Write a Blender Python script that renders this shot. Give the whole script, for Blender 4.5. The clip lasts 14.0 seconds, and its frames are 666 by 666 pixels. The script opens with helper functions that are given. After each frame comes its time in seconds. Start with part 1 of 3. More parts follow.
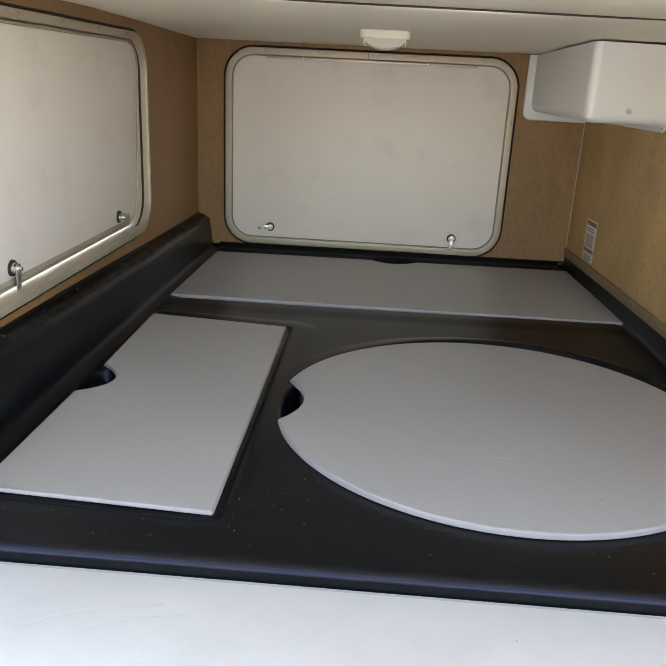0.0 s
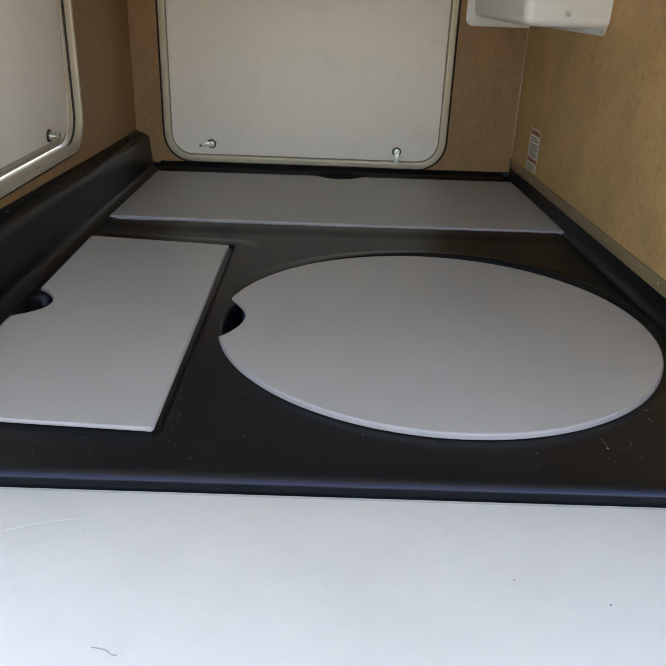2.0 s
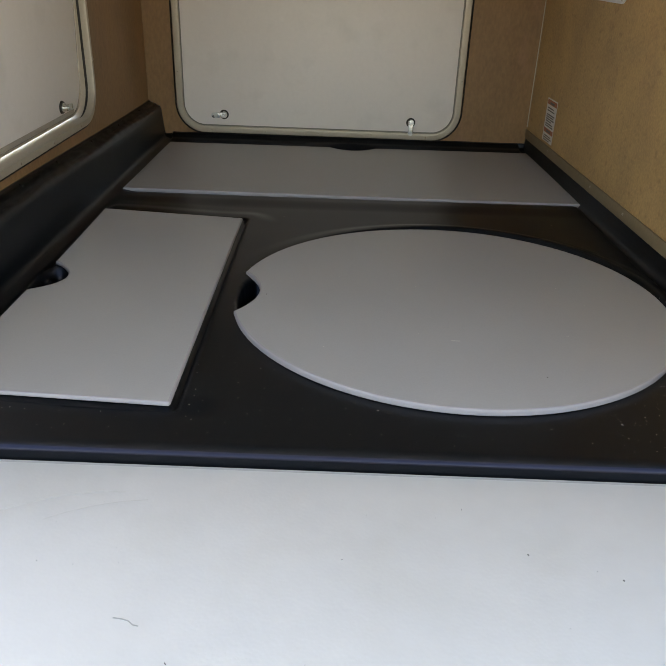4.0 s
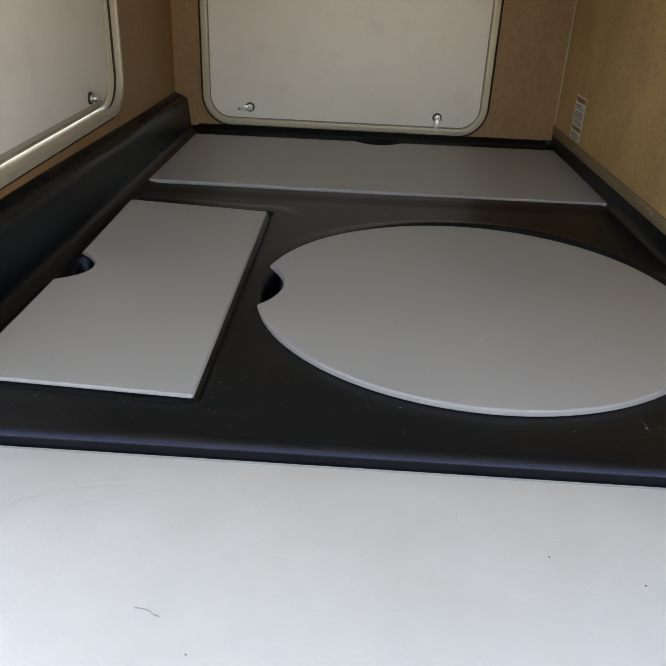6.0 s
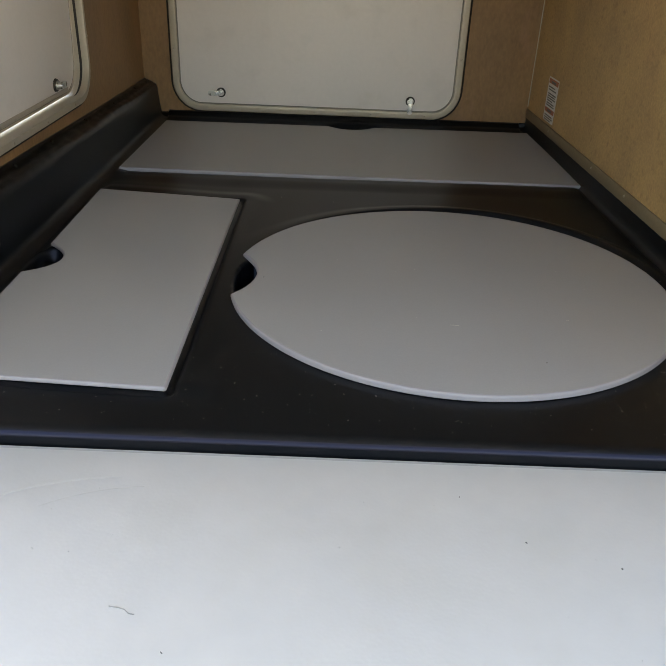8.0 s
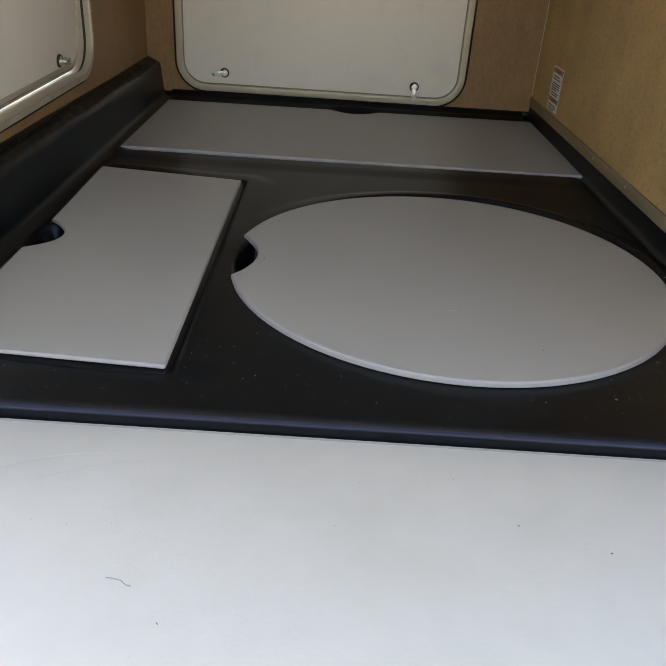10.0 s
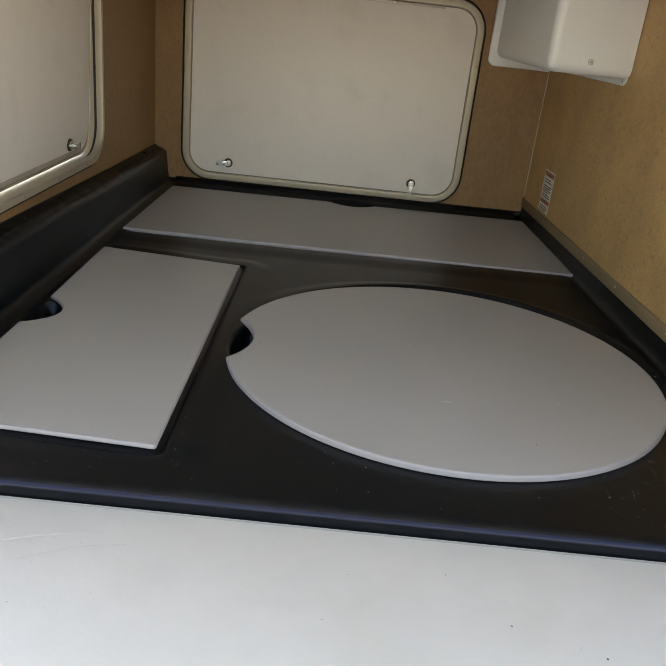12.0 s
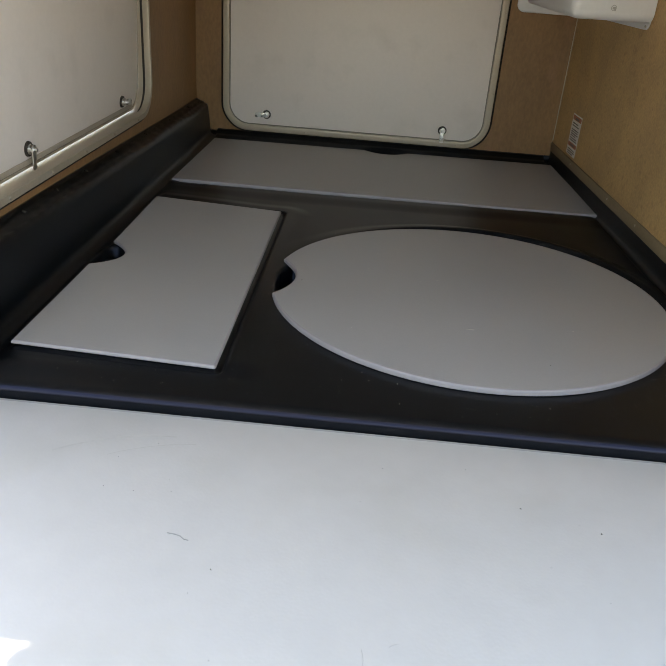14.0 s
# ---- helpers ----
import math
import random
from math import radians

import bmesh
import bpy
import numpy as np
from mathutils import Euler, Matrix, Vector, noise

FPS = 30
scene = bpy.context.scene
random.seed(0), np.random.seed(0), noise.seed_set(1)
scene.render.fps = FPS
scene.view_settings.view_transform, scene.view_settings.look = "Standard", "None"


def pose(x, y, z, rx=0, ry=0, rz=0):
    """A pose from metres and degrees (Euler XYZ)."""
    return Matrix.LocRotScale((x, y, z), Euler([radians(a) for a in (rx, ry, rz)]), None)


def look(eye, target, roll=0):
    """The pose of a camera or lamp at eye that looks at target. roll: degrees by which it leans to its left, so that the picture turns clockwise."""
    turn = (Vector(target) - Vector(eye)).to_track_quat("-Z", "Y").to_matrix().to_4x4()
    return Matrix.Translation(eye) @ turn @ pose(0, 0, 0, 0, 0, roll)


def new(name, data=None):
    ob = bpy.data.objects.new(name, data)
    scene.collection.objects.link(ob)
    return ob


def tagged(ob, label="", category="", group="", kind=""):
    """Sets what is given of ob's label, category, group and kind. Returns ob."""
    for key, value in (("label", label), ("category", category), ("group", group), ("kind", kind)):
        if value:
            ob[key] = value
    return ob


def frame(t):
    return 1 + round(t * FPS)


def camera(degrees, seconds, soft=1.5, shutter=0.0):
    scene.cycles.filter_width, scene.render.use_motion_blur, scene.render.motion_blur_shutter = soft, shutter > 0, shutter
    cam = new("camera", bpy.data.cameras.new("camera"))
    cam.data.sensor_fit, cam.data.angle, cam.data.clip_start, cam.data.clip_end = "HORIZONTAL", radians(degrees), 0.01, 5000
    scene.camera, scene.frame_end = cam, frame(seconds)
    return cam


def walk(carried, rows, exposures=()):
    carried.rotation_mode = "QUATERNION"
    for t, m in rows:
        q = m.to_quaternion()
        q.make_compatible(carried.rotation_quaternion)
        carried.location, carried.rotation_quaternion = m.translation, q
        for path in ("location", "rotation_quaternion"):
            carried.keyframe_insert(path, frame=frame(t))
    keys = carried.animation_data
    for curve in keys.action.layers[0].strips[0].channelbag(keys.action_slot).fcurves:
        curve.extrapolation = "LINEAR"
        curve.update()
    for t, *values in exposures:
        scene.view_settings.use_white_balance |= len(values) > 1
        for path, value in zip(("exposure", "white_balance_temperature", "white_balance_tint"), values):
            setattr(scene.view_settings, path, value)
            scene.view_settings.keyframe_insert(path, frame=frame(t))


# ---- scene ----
cam = camera(48.5, 14.0, soft=0.8)
PATH = [
    (0, (0.508, -1.788, 0.534), (0.414, 0.102, -0.113), 2.9),
    (0.5, (0.53, -1.798, 0.547), (0.485, 0.087, -0.119), 2.5),
    (1, (0.524, -1.798, 0.55), (0.469, 0.086, -0.12), 2.8),
    (1.5, (0.524, -1.798, 0.53), (0.498, 0.057, -0.218), 4.0),
    (2, (0.543, -1.794, 0.526), (0.568, 0.021, -0.313), 2.3),
    (2.5, (0.542, -1.793, 0.53), (0.564, 0.008, -0.339), 2.0),
    (5, (0.528, -1.792, 0.533), (0.501, -0.019, -0.391), 2.9),
    (5.5, (0.524, -1.793, 0.533), (0.481, -0.019, -0.389), 3.1),
    (6, (0.53, -1.791, 0.536), (0.478, -0.021, -0.394), 2.6),
    (6.5, (0.532, -1.787, 0.537), (0.493, -0.02, -0.4), 2.5),
    (7, (0.529, -1.786, 0.535), (0.508, -0.021, -0.405), 2.8),
    (7.5, (0.53, -1.785, 0.535), (0.517, -0.024, -0.412), 2.9),
    (8, (0.536, -1.779, 0.535), (0.543, -0.026, -0.427), 2.4),
    (10.5, (0.53, -1.788, 0.532), (0.533, -0.06, -0.476), 4.7),
    (11, (0.517, -1.784, 0.522), (0.437, -0.067, -0.5), 4.4),
    (11.5, (0.515, -1.792, 0.525), (0.398, -0.07, -0.484), 3.7),
    (12, (0.525, -1.791, 0.533), (0.552, 0.049, -0.249), 6.3),
    (12.5, (0.524, -1.82, 0.532), (0.555, 0.013, -0.266), 6.2),
    (13, (0.551, -1.847, 0.551), (0.581, -0.074, -0.375), 5.8),
    (13.5, (0.529, -1.886, 0.552), (0.483, -0.113, -0.373), 5.5),
    (14, (0.528, -1.928, 0.563), (0.47, -0.148, -0.346), 4.5),
]
walk(cam, [(t, look(eye, target, roll)) for t, eye, target, roll in PATH],
     exposures=[(0, 2.57, 7800, 11), (0.5, 2.71, 7800, 11), (1, 2.73, 7800, 11), (1.5, 2.63, 7700, 11), (2, 2.29, 7700, 11), (2.5, 2.14, 7700, 11), (5, 2.16, 8200, 11), (8, 2.05, 8200, 11), (10.5, 2.07, 8200, 11), (11, 1.91, 8100, 11), (11.5, 1.93, 8100, 11), (12, 2.17, 8500, 11), (12.5, 2.36, 8400, 11), (13, 2.08, 8200, 11), (13.5, 1.91, 8100, 11), (14, 1.92, 8100, 11)])

# ---- daylight ----
SUN_WAY = Vector((-0.38, 0.305, 0.72)).normalized()     # towards the sun
world = bpy.data.worlds.new("world")
scene.world = world
world.use_nodes = True
wn = world.node_tree.nodes
sky = wn.new("ShaderNodeTexSky")
sky.sky_type = "NISHITA"
sky.sun_disc = False
sky.air_density, sky.dust_density, sky.ozone_density = 1.0, 0.7, 1.0
sky.sun_elevation = math.asin(SUN_WAY.z)
sky.sun_rotation = math.atan2(SUN_WAY.x, SUN_WAY.y)
world.node_tree.links.new(sky.outputs[0], wn["Background"].inputs[0])
wn["Background"].inputs[1].default_value = 0.15
sun_data = bpy.data.lights.new("sun", "SUN")
sun_data.energy, sun_data.angle, sun_data.color = 4.0, radians(0.5), (1.0, 0.95, 0.88)
sun = new("sun", sun_data)
sun.matrix_world = look(SUN_WAY * 10, (0, 0, 0))


# ---- materials ----
def material(name, base, rough=0.5, metal=0.0, spread=0.12, scale=6.0, grain=60.0, bump=0.1, depth=0.002,
             stretch=(1, 1, 1), dark=None, rough_spread=0.1, detail=6.0,
             stain=0.0, stain_scale=8.0, stain_tone=(0.2, 0.15, 0.1)):
    """A surface with colour drift at two scales and a fine relief."""
    m = bpy.data.materials.new(name)
    m.use_nodes = True
    n, li = m.node_tree.nodes, m.node_tree.links
    p = n["Principled BSDF"]
    co = n.new("ShaderNodeTexCoord")
    mp = n.new("ShaderNodeMapping")
    mp.inputs["Scale"].default_value = stretch
    li.new(co.outputs["Object"], mp.inputs[0])

    def nz(s, d=detail):
        t = n.new("ShaderNodeTexNoise")
        t.inputs["Scale"].default_value, t.inputs["Detail"].default_value = s, d
        li.new(mp.outputs[0], t.inputs["Vector"])
        return t
    big, small = nz(scale), nz(grain)
    ramp = n.new("ShaderNodeValToRGB")
    lo = dark or tuple(c * (1 - spread) for c in base)
    hi = tuple(min(1, c * (1 + spread)) for c in base)
    ramp.color_ramp.elements[0].color, ramp.color_ramp.elements[1].color = (*lo, 1), (*hi, 1)
    ramp.color_ramp.elements[0].position, ramp.color_ramp.elements[1].position = 0.3, 0.7
    add = n.new("ShaderNodeMath")
    add.operation = "MULTIPLY_ADD"
    add.inputs[1].default_value = 0.45
    li.new(small.outputs["Fac"], add.inputs[0])
    half = n.new("ShaderNodeMath")
    half.operation = "MULTIPLY"
    half.inputs[1].default_value = 0.55
    li.new(big.outputs["Fac"], half.inputs[0])
    li.new(half.outputs[0], add.inputs[2])
    li.new(add.outputs[0], ramp.inputs[0])
    li.new(ramp.outputs[0], p.inputs["Base Color"])
    if stain:
        st = nz(stain_scale, 5.0)
        sr = n.new("ShaderNodeMapRange")
        sr.inputs["From Min"].default_value, sr.inputs["From Max"].default_value = 0.56, 0.74
        sr.inputs["To Max"].default_value = stain
        li.new(st.outputs["Fac"], sr.inputs[0])
        mx = n.new("ShaderNodeMix")
        mx.data_type = "RGBA"
        mx.inputs["B"].default_value = (*stain_tone, 1)
        li.new(sr.outputs[0], mx.inputs["Factor"])
        li.new(ramp.outputs[0], mx.inputs["A"])
        li.new(mx.outputs["Result"], p.inputs["Base Color"])
    rr = n.new("ShaderNodeMapRange")
    rr.inputs["To Min"].default_value = max(0.03, rough - rough_spread)
    rr.inputs["To Max"].default_value = min(1, rough + rough_spread)
    li.new(big.outputs["Fac"], rr.inputs[0])
    li.new(rr.outputs[0], p.inputs["Roughness"])
    p.inputs["Metallic"].default_value = metal
    b = n.new("ShaderNodeBump")
    b.inputs["Strength"].default_value, b.inputs["Distance"].default_value = bump, depth
    li.new(small.outputs["Fac"], b.inputs["Height"])
    li.new(b.outputs[0], p.inputs["Normal"])
    return m


def cell_grain(m, scale, strength, depth):
    """Pebbled leather grain in place of the noise relief."""
    n, li = m.node_tree.nodes, m.node_tree.links
    v = n.new("ShaderNodeTexVoronoi")
    v.feature, v.inputs["Scale"].default_value = "SMOOTH_F1", scale
    co = n.new("ShaderNodeTexCoord")
    li.new(co.outputs["Object"], v.inputs["Vector"])
    b = next(x for x in n if x.bl_idname == "ShaderNodeBump")
    b.inputs["Strength"].default_value, b.inputs["Distance"].default_value = strength, depth
    li.new(v.outputs["Distance"], b.inputs["Height"])
    return m


PLY = material("lauan_plywood", (0.258, 0.141, 0.059), 0.55, spread=0.26, scale=7, grain=150, bump=0.14, depth=0.001, stretch=(1, 1, 0.45), stain=0.6, stain_scale=16, stain_tone=(0.33, 0.165, 0.09))
BOARD = material("yellow_hardboard", (0.48, 0.306, 0.135), 0.5, spread=0.28, scale=7, grain=170, bump=0.16, depth=0.001, stain=0.45, stain_scale=65, stain_tone=(0.23, 0.125, 0.05))
ABS = cell_grain(material("black_abs", (0.0036, 0.0044, 0.0052), 0.33, spread=0.2, scale=9, grain=300, rough_spread=0.05), 900, 0.06, 0.0005)
# same plastic with a stronger bluish specular, to put a highlight on the front edge
ABS_SHINE = cell_grain(material("sheen_black_abs", (0.0045, 0.0048, 0.0062), 0.31, spread=0.25, scale=14, grain=300, rough_spread=0.07), 900, 0.05, 0.0005)
LID = material("grey_laminate", (0.392, 0.385, 0.378), 0.42, spread=0.05, scale=4, grain=400, bump=0.04, depth=0.0004, rough_spread=0.05)
EDGE = material("grey_edging", (0.358, 0.328, 0.336), 0.45, spread=0.05, scale=20, grain=200, bump=0.05, depth=0.0004)
DOOR = material("white_door_skin", (0.805, 0.738, 0.696), 0.4, spread=0.03, scale=4, grain=90, bump=0.03, depth=0.001, stain=0.2, stain_scale=9, stain_tone=(0.5, 0.46, 0.41))
FRAME = material("champagne_aluminium", (0.43, 0.37, 0.29), 0.38, metal=0.25, spread=0.08, scale=10, grain=200, bump=0.03, depth=0.0005)
HINGE = material("bright_hinge_metal", (0.48, 0.42, 0.38), 0.32, metal=0.5, spread=0.08, scale=30, grain=300, bump=0.03, depth=0.0003)
DULL = material("dull_champagne", (0.42, 0.365, 0.30), 0.5, metal=0.1, spread=0.12, scale=14, grain=200, bump=0.04, depth=0.0005)
SEAL = material("black_rubber", (0.026, 0.020, 0.015), 0.7, spread=0.2, scale=20, grain=200)
CEIL = material("cream_ceiling_liner", (0.88, 0.815, 0.69), 0.55, spread=0.04, scale=3, grain=150, bump=0.05, depth=0.001)
PLASTIC = material("white_plastic", (0.785, 0.80, 0.81), 0.33, spread=0.03, scale=6, grain=120, bump=0.03, depth=0.0005)
VINYL = cell_grain(material("white_leather_grain", (0.690, 0.687, 0.670), 0.5, spread=0.04, scale=4, grain=30, stain=0.3, stain_scale=5, stain_tone=(0.58, 0.57, 0.51)), 260, 0.085, 0.0012)
STEEL = material("zinc_steel", (0.62, 0.61, 0.58), 0.28, metal=1.0, spread=0.1, scale=60, grain=400, bump=0.05, depth=0.0003)
TRIM = material("brown_trim", (0.23, 0.17, 0.10), 0.5, spread=0.15, scale=10, grain=120, bump=0.08, depth=0.0008)
IVORY = material("ivory_plastic", (0.80, 0.77, 0.68), 0.3, spread=0.03, scale=8, grain=150, bump=0.03, depth=0.0004)
LENS = material("clear_lens", (0.60, 0.58, 0.52), 0.10, spread=0.03, scale=30, grain=200, bump=0.02, depth=0.0003)
PAPER = material("paper", (0.72, 0.70, 0.68), 0.5, spread=0.03, scale=40, grain=200, bump=0.02, depth=0.0003)
RED = material("red_print", (0.42, 0.14, 0.07), 0.5, spread=0.08, scale=40, grain=200, bump=0.02, depth=0.0003)
INK = material("black_print", (0.10, 0.09, 0.09), 0.5, spread=0.08, scale=40, grain=200, bump=0.02, depth=0.0003)
ABS.node_tree.nodes["Principled BSDF"].inputs["Specular IOR Level"].default_value = 0.31
ABS.node_tree.nodes["Principled BSDF"].inputs["Specular Tint"].default_value = (0.74, 0.79, 1.0, 1)
ABS_SHINE.node_tree.nodes["Principled BSDF"].inputs["Specular IOR Level"].default_value = 0.54
ABS_SHINE.node_tree.nodes["Principled BSDF"].inputs["Specular Tint"].default_value = (0.66, 0.66, 1.0, 1)
DUST = material("dust_flake", (0.62, 0.60, 0.55), 0.7, spread=0.2, scale=40, grain=200)
GRIT = material("dark_grit", (0.05, 0.05, 0.045), 0.7, spread=0.3, scale=60, grain=200)
GASKET = material("grey_gasket", (0.22, 0.20, 0.17), 0.6, spread=0.1, scale=40, grain=200)
SMEAR = material("scuff_grey", (0.622, 0.619, 0.592), 0.5, spread=0.06, scale=60, grain=200)
FIBRE = material("grey_fibre", (0.36, 0.36, 0.34), 0.7, spread=0.3, scale=60, grain=200)
EMBLEM = material("grey_emblem", (0.48, 0.48, 0.47), 0.4, spread=0.1, scale=60, grain=200)
SILICONE = material("white_sealant", (0.50, 0.45, 0.36), 0.45, spread=0.06, scale=40, grain=200)
SEAM = material("grey_edge_shade", (0.52, 0.505, 0.49), 0.5, spread=0.08, scale=30, grain=200, bump=0.05, depth=0.0005)
GROUND = material("pale_gravel", (0.33, 0.32, 0.30), 0.9, spread=0.25, scale=2, grain=40, bump=0.5, depth=0.02)
SHELL = material("white_body_paint", (0.74, 0.74, 0.72), 0.35, spread=0.03, scale=2, grain=60, bump=0.02, depth=0.0005)


# ---- mesh helpers ----
def mesh(bm, name, mat, smooth=True):
    bmesh.ops.recalc_face_normals(bm, faces=bm.faces)
    me = bpy.data.meshes.new(name)
    bm.to_mesh(me)
    bm.free()
    me.materials.append(mat)
    if smooth:
        for poly in me.polygons:
            poly.use_smooth = True
        me.set_sharp_from_angle(angle=radians(38))
    return me


def part(name, bm, mat, parent, label=""):
    ob = new(name, mesh(bm, name, mat))
    if parent is not None:
        ob.parent = parent
    return tagged(ob, label) if label else ob


def thing(name, label, category, group="", kind="", at=(0, 0, 0)):
    ob = new(name)
    ob.empty_display_size = 0.05
    ob.location = at
    return tagged(ob, label, category, group, kind)


def structure(name, bm, mat, label, category):
    return tagged(new(name, mesh(bm, name, mat)), label, category, kind="structure")


def box(x0, x1, y0, y1, z0, z1, bevel=0.0, seg=2):
    bm = bmesh.new()
    bmesh.ops.create_cube(bm, size=1)
    for v in bm.verts:
        v.co = Vector((x0 + (v.co.x + 0.5) * (x1 - x0), y0 + (v.co.y + 0.5) * (y1 - y0), z0 + (v.co.z + 0.5) * (z1 - z0)))
    if bevel:
        bmesh.ops.bevel(bm, geom=list(bm.edges), offset=bevel, segments=seg, affect="EDGES", profile=0.5)
    return bm


def rounded(x0, x1, y0, y1, r, n=10):
    """A rounded rectangle, counter-clockwise."""
    out = []
    for cx, cy, a in ((x1 - r, y1 - r, 0), (x0 + r, y1 - r, 90), (x0 + r, y0 + r, 180), (x1 - r, y0 + r, 270)):
        for k in range(n + 1):
            w = radians(a + 90 * k / n)
            out.append((cx + r * math.cos(w), cy + r * math.sin(w)))
    return out


def loft(loops, closed_ends=(False, False)):
    """Quads between closed loops of equal length."""
    bm = bmesh.new()
    rows = [[bm.verts.new(p) for p in loop] for loop in loops]
    n = len(rows[0])
    for a, b in zip(rows, rows[1:]):
        for k in range(n):
            bm.faces.new((a[k], a[(k + 1) % n], b[(k + 1) % n], b[k]))
    if closed_ends[0]:
        bm.faces.new(rows[0][::-1])
    if closed_ends[1]:
        bm.faces.new(rows[-1])
    return bm


def inset(loop, d):
    """A closed loop moved inwards by d."""
    out, n = [], len(loop)
    for k in range(n):
        a, b, c = (Vector(loop[(k + j) % n]) for j in (-1, 0, 1))
        e, f = (b - a).normalized(), (c - b).normalized()
        m = Vector((-e.y - f.y, e.x + f.x))
        m.normalize()
        grow = 1 / max(0.5, m.dot(Vector((-e.y, e.x))))
        out.append(tuple(b + m * d * grow))
    return out


def slab(outline, z0, z1, r=0.003, steps=3):
    """A board of any outline with rounded upper and lower edges."""
    loops = [[(*p, z0) for p in inset(outline, r * 0.5)], [(*p, z0 + r * 0.5) for p in outline]]
    for k in range(steps + 1):
        w = radians(90 * k / steps)
        loops.append([(*p, z1 - r + r * math.sin(w)) for p in inset(outline, r * (1 - math.cos(w)))])
    return loft(loops, (True, True))


def disc(r, h, n=20, bevel=0.0):
    bm = bmesh.new()
    bmesh.ops.create_cone(bm, cap_ends=True, segments=n, radius1=r, radius2=r - bevel, depth=h)
    bmesh.ops.translate(bm, verts=bm.verts, vec=(0, 0, h / 2))
    return bm


def moved(bm, m):
    bmesh.ops.transform(bm, matrix=m, verts=bm.verts)
    return bm


def join(*bms):
    """One bmesh out of several."""
    out = bmesh.new()
    for bm in bms:
        me = bpy.data.meshes.new("joined")
        bm.to_mesh(me)
        bm.free()
        out.from_mesh(me)
        bpy.data.meshes.remove(me)
    return out


# ---- the plan ----
FAR = 0.576          # far wall
CEILING = 0.634
FRONT = -1.10        # open front
TRAY = -0.011        # tray floor; the lids' tops lie at 0
SHEET = -0.034       # white sheet before the tray
THICK = 0.03


def wall_x_left(y):
    return -0.066 - 0.010 * (FAR - y)


def wall_x_right(y):
    return 1.121 + 0.045 * (FAR - y)


def wall_with_hole(length, height, hole, r):
    """A wall in its own x-z plane, its face at y = 0, thickness towards +y, with a rounded opening through it."""
    if hole is None:
        return box(0, length, 0, THICK, 0, height)
    x0, x1, z0, z1 = hole
    inner = rounded(x0, x1, z0, z1, r)
    cx, cz = (x0 + x1) / 2, (z0 + z1) / 2
    outer = []
    for k, (x, z) in enumerate(inner):
        q = k // 11
        gx, gz = (length, 0, 0, length)[q], (height, height, 0, 0)[q]
        j = k % 11
        # each rounded corner fans to its rectangle corner
        if j == 5:
            outer.append((gx, gz))
        elif (j < 5) == (q in (0, 2)):
            outer.append((gx, z))
        else:
            outer.append((x, gz))
    loops = [[(x, 0, z) for x, z in inner], [(x, 0, z) for x, z in outer], [(x, THICK, z) for x, z in outer],
             [(x, THICK, z) for x, z in inner], [(x, 0, z) for x, z in inner]]
    bm = loft(loops)
    bmesh.ops.remove_doubles(bm, verts=bm.verts, dist=1e-6)
    return bm


# each wall's own plane: x along it, y into the wall, z up
M_FAR = pose(-0.10, FAR, -0.06)
LEFT_TURN = math.degrees(math.atan(0.010))
M_LEFT = pose(wall_x_left(FRONT), FRONT, -0.06, 0, 0, 90 - LEFT_TURN)
RIGHT_TURN = math.degrees(math.atan(0.045))
M_RIGHT = pose(wall_x_right(FAR + 0.03), FAR + 0.03, -0.06, 0, 0, -90 + RIGHT_TURN)

FAR_DOOR = (0.022 + 0.10, 0.907 + 0.10, 0.018 + 0.06, 0.618 + 0.06)
LEFT_DOOR = (0.04, 0.073 - FRONT, 0.151 + 0.06, 0.617 + 0.06)

# ---- structure ----
far_bm = wall_with_hole(1.30, 0.76, (FAR_DOOR[0] + 0.012, FAR_DOOR[1] - 0.012, FAR_DOOR[2] + 0.012, FAR_DOOR[3] - 0.012), 0.08)
wall_far = structure("wall_far", moved(far_bm, M_FAR), PLY, "brown lauan plywood wall with a hatch opening", "wall")
left_bm = wall_with_hole(FAR - FRONT, 0.76, (LEFT_DOOR[0] + 0.012, LEFT_DOOR[1] - 0.012, LEFT_DOOR[2] + 0.012, LEFT_DOOR[3] - 0.012), 0.08)
wall_left = structure("wall_left", moved(left_bm, M_LEFT), PLY, "brown lauan plywood side wall with a hatch opening", "wall")
right_bm = wall_with_hole(FAR - FRONT + 0.03, 0.76, None, 0)
wall_right = structure("wall_right", moved(right_bm, M_RIGHT), BOARD, "yellow-brown speckled hardboard side wall", "wall")


def smooth_step(a, b, x):
    t = max(0.0, min(1.0, (x - a) / (b - a)))
    return t * t * (3 - 2 * t)


